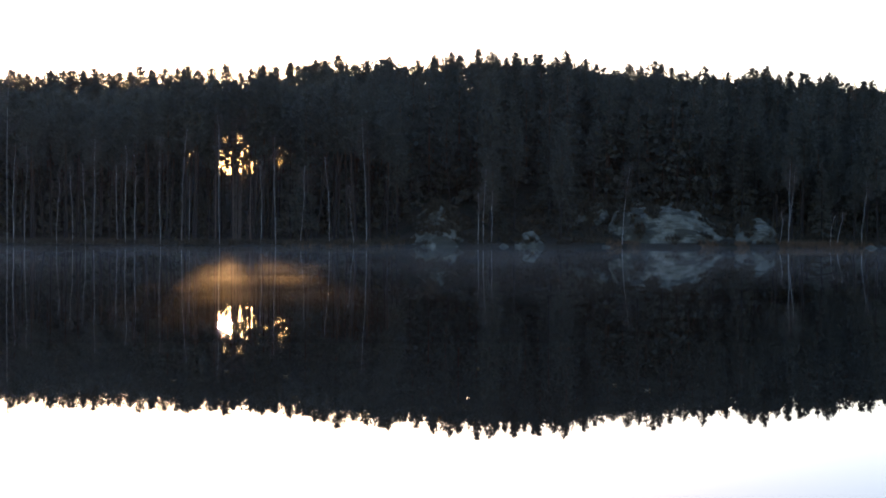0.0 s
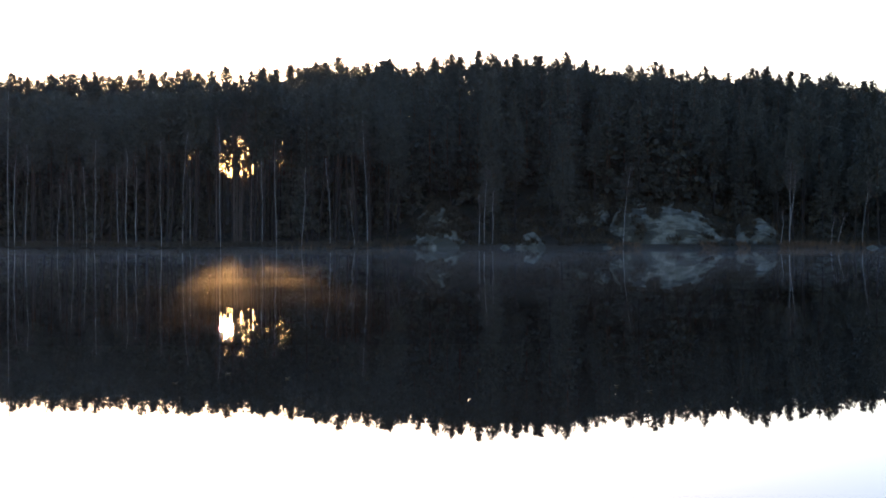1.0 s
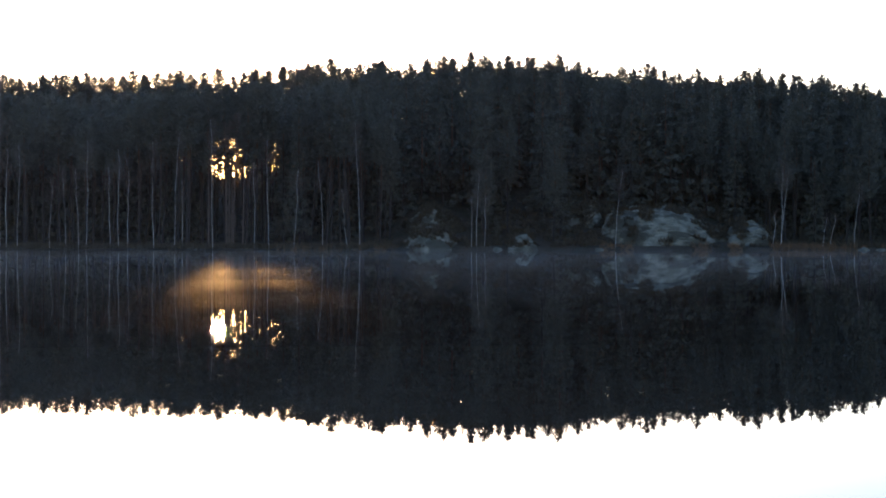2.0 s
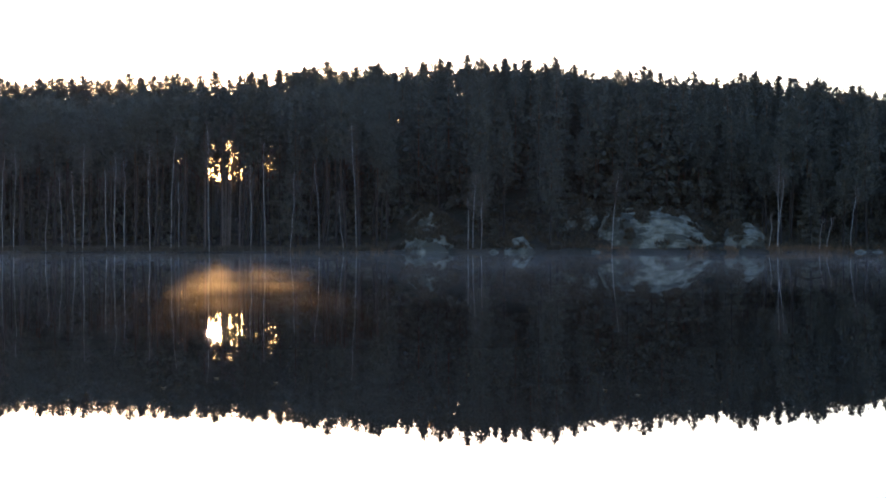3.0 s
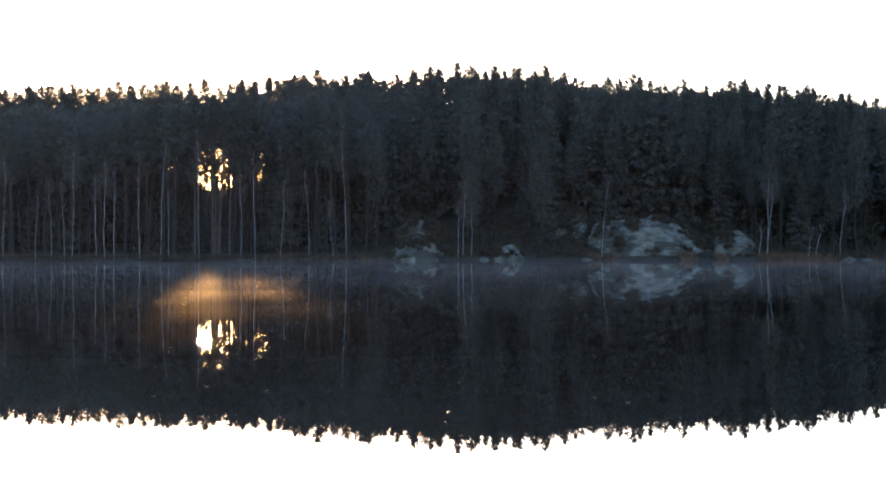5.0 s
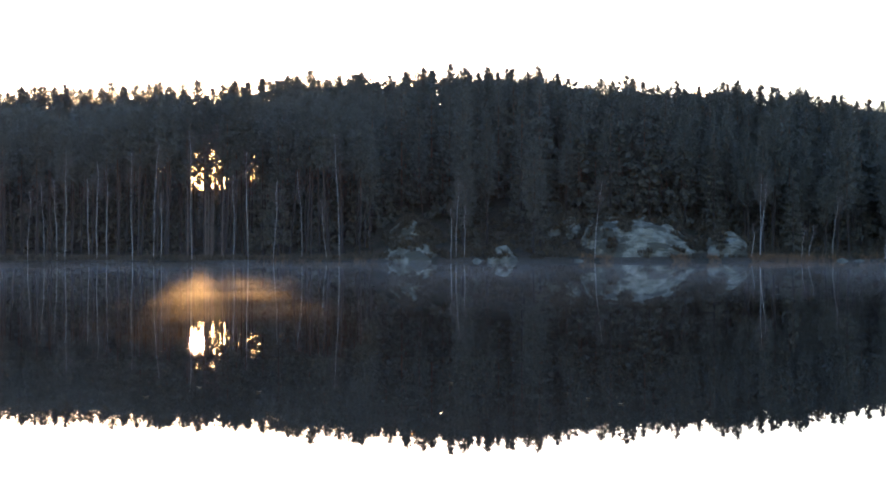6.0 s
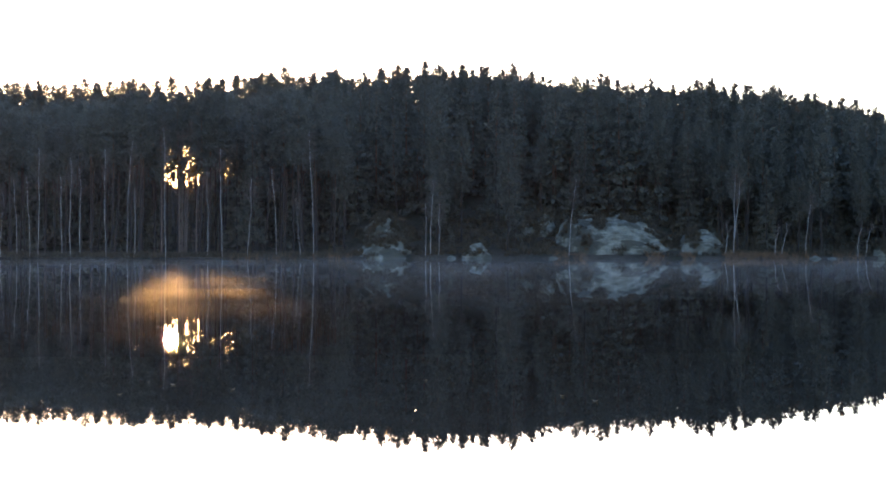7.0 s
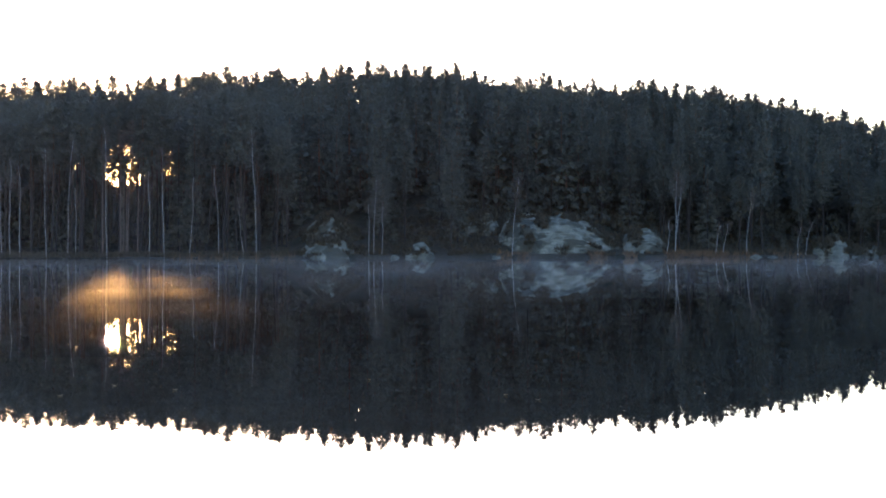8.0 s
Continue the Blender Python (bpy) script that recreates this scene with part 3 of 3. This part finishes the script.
def dead_pine(seed, height, twig=0.022, count=46, head=0):
    """A slim dead pine: a thin grey pole with short level twigs."""
    rng = np.random.default_rng(seed)
    trunk, twigs = Soup(), Soup()
    lean = rng.normal(0, 0.25)
    stem = lambda t: np.array([lean * t * t, 0, height * t])
    ts = np.linspace(0, 1, 6)
    tube(trunk, [stem(t) for t in ts], [0.09 * (1 - t) + 0.015 for t in ts], 6)
    for n in range(count + head):
        p, a = stem(rng.uniform(0.12 if n < count else 0.76, 0.98)), rng.uniform(0, 6.28)
        tube(twigs, [p, p + np.array([math.cos(a), math.sin(a), rng.uniform(-0.3, 0.2)]) * rng.uniform(0.3, 1.0)], [twig, twig * 0.4], 3)
    ob = new("dead_pine")
    part("trunk", trunk.mesh("dead_pine_trunk", TWIG, True), ob)
    part("crown", twigs.mesh("dead_pine_crown", TWIG), ob)
    return tagged(ob, "slim dead pine with bare twigs before the low sun", "dead tree", "dead pines in the thin place")


# placed to break the bright gap into slits in the camera's view
for n, (off, y) in enumerate(((-1.55, 262.0), (1.9, 336.0), (1.65, 288.0), (1.7, 268.0), (3.3, 300.0), (-2.1, 318.0), (3.9, 338.0), (4.6, 352.0), (5.6, 345.0), (6.3, 360.0))):
    x = SUN_WAY.x / SUN_WAY.y * y + off
    dead_pine(200 + n, 11.5 + n % 4).matrix_world = pose(x, y, float(land(x, y)) - 0.1)
# twig heads thickened to screen the sun seen directly from the camera
for n, (off, y) in enumerate(((-1.2, 205.5), (1.05, 205.0), (1.75, 209.0), (3.2, 206.0), (1.4, 206.4), (1.95, 205.2))):
    x = SUN_WAY.x / SUN_WAY.y * y + off
    dead_pine(230 + n, 15.5 + n % 3, 0.03, 50, 60).matrix_world = pose(x, y, float(land(x, y)) - 0.1)


def mass(soups, shape, x, y, z, w, k):
    """Adds one tree of a mass of trees."""
    a = rnd.uniform(0, 6.28)
    turn = np.array([[math.cos(a) * w, -math.sin(a) * w, 0], [math.sin(a) * w, math.cos(a) * w, 0], [0, 0, k]])
    for name, s in zip(("trunk", "crown"), shape):
        v, c, n = s.flat()
        soups[name].put(v @ turn.T + [x, y, z - 0.15], c, n)


def far_wood():
    """Fills the wood: the nearest trees are things of their own, the rest is one mass."""
    soups = {"trunk": Soup(), "crown": Soup()}
    count = 0
    for row, y0 in enumerate((205, 208.5, 212.5, 217, 222, 227, 232.5, 238, 244, 250, 256, 268, 290, 312, 332, 350, 366)):
        step = 3.4 + 0.12 * row
        x = -0.40 * y0
        while x < 0.46 * y0:
            x += step * rnd.uniform(0.75, 1.25) * (0.8 if x > -5 and row > 3 else 1.0)
            y = y0 + rnd.uniform(-1.8, 1.8)
            u = x / y
            back = float(ridge(u))
            if y < shore(x) + 3 or y > back + 22 or on_rock(u, y) or in_cleared_gap(x, y):
                continue
            z = float(land(x, y))
            top = min(z + rnd.uniform(15.5, 22.0), EYE.z + (skyline(u) - rnd.uniform(0.003, 0.010)) * y, (skyline(u) + 3.2 / back - rnd.uniform(0.002, 0.008) - (0.004 if u < -0.05 else 0.0)) * y - EYE.z)
            if u > -0.02 and y < 222:
                top = z + (top - z) * rnd.uniform(0.55, 1.0)
            kind = "spruce" if rnd.random() < (0.10 if u < -0.02 else 0.42) and not -0.165 < u < -0.10 else "pine"
            i = rnd.randrange(4) + (4 if u > -0.03 else 0) if kind == "pine" else rnd.randrange(3)
            if y0 < 218 and -0.31 < u < 0.38 and count < 190:
                stand(kind, i, x, y, top)
                count += 1
                continue
            shapes, h = (DEEP_PINES, 18.5) if kind == "pine" else (DEEP_SPRUCES, 15.0)
            k = (top - z) / h
            mass(soups, shapes[i], x, y, z, min(max(k, 0.75), 1.15), k)
    # the crest is closed by a thicker belt
    for back in (-4, 5):
        x = -118.0
        while x < 112:
            x += rnd.uniform(1.8, 3.4)
            u = x / 245
            y = float(ridge(u)) + back + rnd.uniform(-2, 2)
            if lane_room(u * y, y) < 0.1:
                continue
            z = float(land(u * y, y))
            rise = EYE.z + (skyline(u) - rnd.uniform(0.0, 0.005)) * y - z
            if u > -0.05 and rnd.random() < 0.75:
                mass(soups, DEEP_SPRUCES[rnd.randrange(3)], u * y, y, z, min(max(rise / 15.0, 0.8), 1.1), rise / 15.0)
            else:
                mass(soups, PINES[rnd.randrange(4) + (4 if u > -0.03 else 0)], u * y, y, z, min(max(rise / 18.5, 0.8), 1.1), rise / 18.5)
    ob = new("far_wood")
    part("trunk", soups["trunk"].mesh("far_wood_trunks", PINE_BARK, True), ob)
    part("crown", soups["crown"].mesh("far_wood_crowns", NEEDLES), ob)
    return tagged(ob, "dense dark pine and spruce wood up the hillside", "wood", kind="stuff")


def undergrowth():
    """Young spruces that close the wood between the trunks; low where the sun comes through."""
    soups = {"trunk": Soup(), "crown": Soup()}
    for y0 in (219, 226, 234, 242, 250, 258, 267, 280, 300, 330, 345, 358, 370):
        x = -0.40 * y0
        while x < 0.46 * y0:
            x += rnd.uniform(1.6, 3.4)
            y = y0 + rnd.uniform(-4, 4)
            u = x / y
            if on_rock(u, y) or y > ridge(u) + 20:
                continue
            z = float(land(x, y))
            h = rnd.uniform(5.0, 13.0)
            w = h / 6 * 0.9 + 0.25
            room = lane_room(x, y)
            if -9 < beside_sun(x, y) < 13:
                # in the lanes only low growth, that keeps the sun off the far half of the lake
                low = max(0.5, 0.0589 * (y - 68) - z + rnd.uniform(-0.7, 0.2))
                # heights beside the lanes follow sight lines from the camera
                slit = view_slit_room(x, y)
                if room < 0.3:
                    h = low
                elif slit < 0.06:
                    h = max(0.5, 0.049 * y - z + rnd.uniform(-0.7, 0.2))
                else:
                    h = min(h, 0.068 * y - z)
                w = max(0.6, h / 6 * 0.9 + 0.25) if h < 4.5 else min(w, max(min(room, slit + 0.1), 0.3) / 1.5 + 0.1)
            mass(soups, YOUNG[rnd.randrange(3)], x, y, z, w, h / 6)
    # a row of slim spruces, added to block the sun, parts the two lanes
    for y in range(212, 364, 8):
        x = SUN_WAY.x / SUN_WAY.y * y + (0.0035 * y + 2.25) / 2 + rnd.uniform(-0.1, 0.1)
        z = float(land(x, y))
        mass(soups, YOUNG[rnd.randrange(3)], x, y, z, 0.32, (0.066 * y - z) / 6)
    # tall thicket added behind the crest to block sky showing between the trees
    for back in (13, 19):
        x = -100.0
        while x < 112:
            x += rnd.uniform(0.9, 1.9)
            u = x / 250
            if not -0.165 < u < -0.09:
                y = float(ridge(u)) + back + rnd.uniform(-2, 2)
                z = float(land(u * y, y))
                h = min(rnd.uniform(15, 22), EYE.z + (skyline(u) - rnd.uniform(0.003, 0.008)) * y - z)
                mass(soups, YOUNG[rnd.randrange(3)], u * y, y, z, 2.3, h / 6)
    for _ in range(170):
        u, y = rnd.uniform(-0.02, 0.36), rnd.uniform(204, 219)
        if y > shore(u * y) + 3 and not on_rock(u, y):
            h = rnd.uniform(0.8, 2.8)
            mass(soups, YOUNG[rnd.randrange(3)], u * y, y, float(land(u * y, y)), h / 6 + 0.1, h / 6)
    ob = new("undergrowth")
    part("trunk", soups["trunk"].mesh("undergrowth_trunks", PINE_BARK, True), ob)
    part("crown", soups["crown"].mesh("undergrowth_crowns", SPRUCE), ob)
    return tagged(ob, "thick dark young spruces under the tall pines", "undergrowth", kind="stuff")


undergrowth()
far_wood()

# ---- leafless birches at the water's edge: foot bearing, tip bearing, tip steepness of the white stem ----
BIRCHES = [(-273, -273, 71), (-269, -269, 39), (-262, -261, 41), (-242, -241, 25), (-232, -233, 29), (-224, -225, 30), (-219, -218, 43), (-204, -205, 31),
           (-199, -199, 39), (-193, -193, 35), (-177, -178, 43), (-164, -162, 47), (-159, -159, 25), (-140, -141, 53), (-114, -114, 33), (-105, -106, 43),
           (-89, -87, 30), (-71, -73, 34), (-56, -59, 21), (-48, -50, 52), (22, 22, 18), (25, 26, 29), (30, 31, 19), (112, 115, 30), (211, 212, 10), (216, 217, 34),
           (216, 219, 29), (262, 264, 24), (242, 244, 8), (247, 249, 9), (295, 296, 7), (300, 303, 9)]
for n, (a, b, e) in enumerate(BIRCHES):
    x = a / 1000 * 200
    y = float(shore(x)) + 0.5 + (n * 7 % 5) * 0.15
    z = float(land(a / 1000 * y, y))
    seen = EYE.z + e / 1000 * y - z
    h = seen * 1.35
    tree = tree_thing("birch_tree", birch_meshes(60 + n, h, (b - a) / 1000 * y * 1.4, (0.013 + 0.0009 * h) * (0.6 if a < 0 else 0.85), 0.6), BIRCH_BARK, TWIG, "slender leafless white-stemmed birch at the water's edge", "birch")
    tree.matrix_world = pose(a / 1000 * y, y, z - 0.1)


# ---- mist over the water ----
def mist():
    s, uv = Soup(), []
    for j in range(38):
        y0 = 28 * 1.053 ** j
        h = 0.20 + 0.0036 * y0
        n = 70
        xs = np.linspace(-0.42 * y0 - 20, 0.46 * y0 + 20, n)
        verts, faces = [], []
        for i, x in enumerate(xs):
            y = y0 + (0.02 * y0) * math.sin(x * 0.09 + j * 2.1) + 0.006 * y0 * math.sin(x * 0.23 + j)
            for k in range(4):
                verts.append((x, y + 0.02 * k, 0.01 + h * k / 3))
                uv.append((min(1.0, max(0.1, (y0 - 26) / 64)), k / 3))
        for i in range(n - 1):
            for k in range(3):
                faces.append((i * 4 + k, i * 4 + 4 + k, i * 4 + 5 + k, i * 4 + 1 + k))
        s.add(verts, faces)
    me = s.mesh("mist", MIST, True)
    layer = me.uv_layers.new(name="height")
    for loop in me.loops:
        layer.data[loop.index].uv = uv[loop.vertex_index]
    return tagged(new("mist", me), "thin morning mist drifting low over the water", "mist", kind="stuff")


mist()


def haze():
    """Veil sheets close before the camera, added to lift the darks like lens glare, in three wide bows."""
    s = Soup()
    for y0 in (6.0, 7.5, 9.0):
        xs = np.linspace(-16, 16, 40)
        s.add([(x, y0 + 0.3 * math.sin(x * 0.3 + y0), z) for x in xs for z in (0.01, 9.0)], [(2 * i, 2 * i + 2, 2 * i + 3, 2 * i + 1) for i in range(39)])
    return tagged(new("haze", s.mesh("haze", GLARE, True)), "thin veil sheets before the camera standing in for lens glare", "haze", kind="stuff")


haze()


# ---- small leaves afloat on the near water ----
def leaf_mesh():
    bm = bmesh.new()
    rows = []
    for i in range(7):
        t = i / 6
        w = 0.018 * math.sin(math.pi * min(1, 0.12 + t * 0.88)) + 0.001
        z = 0.004 + 0.012 * (t - 0.5) ** 2 * 4
        rows.append([bm.verts.new((0.06 * t - 0.03, s * w, z + 0.004 * abs(s))) for s in (-1, 0, 1)])
    for a, b in zip(rows, rows[1:]):
        for k in range(2):
            bm.faces.new((a[k], b[k], b[k + 1], a[k + 1]))
    geom = bmesh.ops.extrude_face_region(bm, geom=list(bm.faces))
    for v in geom["geom"]:
        if isinstance(v, bmesh.types.BMVert):
            v.co.z -= 0.0015
    bmesh.ops.recalc_face_normals(bm, faces=bm.faces)
    me = bpy.data.meshes.new("floating_leaf")
    bm.to_mesh(me)
    me.materials.append(LEAF)
    return me


LEAF = leafy("fallen_leaf", (0.22, 0.16, 0.08), (0.45, 0.36, 0.20), 0.5)
afloat = leaf_mesh()
for n, (x, y) in enumerate(((-2.49, 18.4), (-1.75, 17.8), (0.42, 18.9), (1.82, 16.9), (2.10, 16.35), (-2.9, 17.2))):
    ob = new("floating_leaf", afloat)
    ob.matrix_world = pose(x, y, 0.0, 0, 0, 40 * n)
    tagged(ob, "small yellow-brown fallen leaf floating on the lake", "leaf", "leaves on the water")
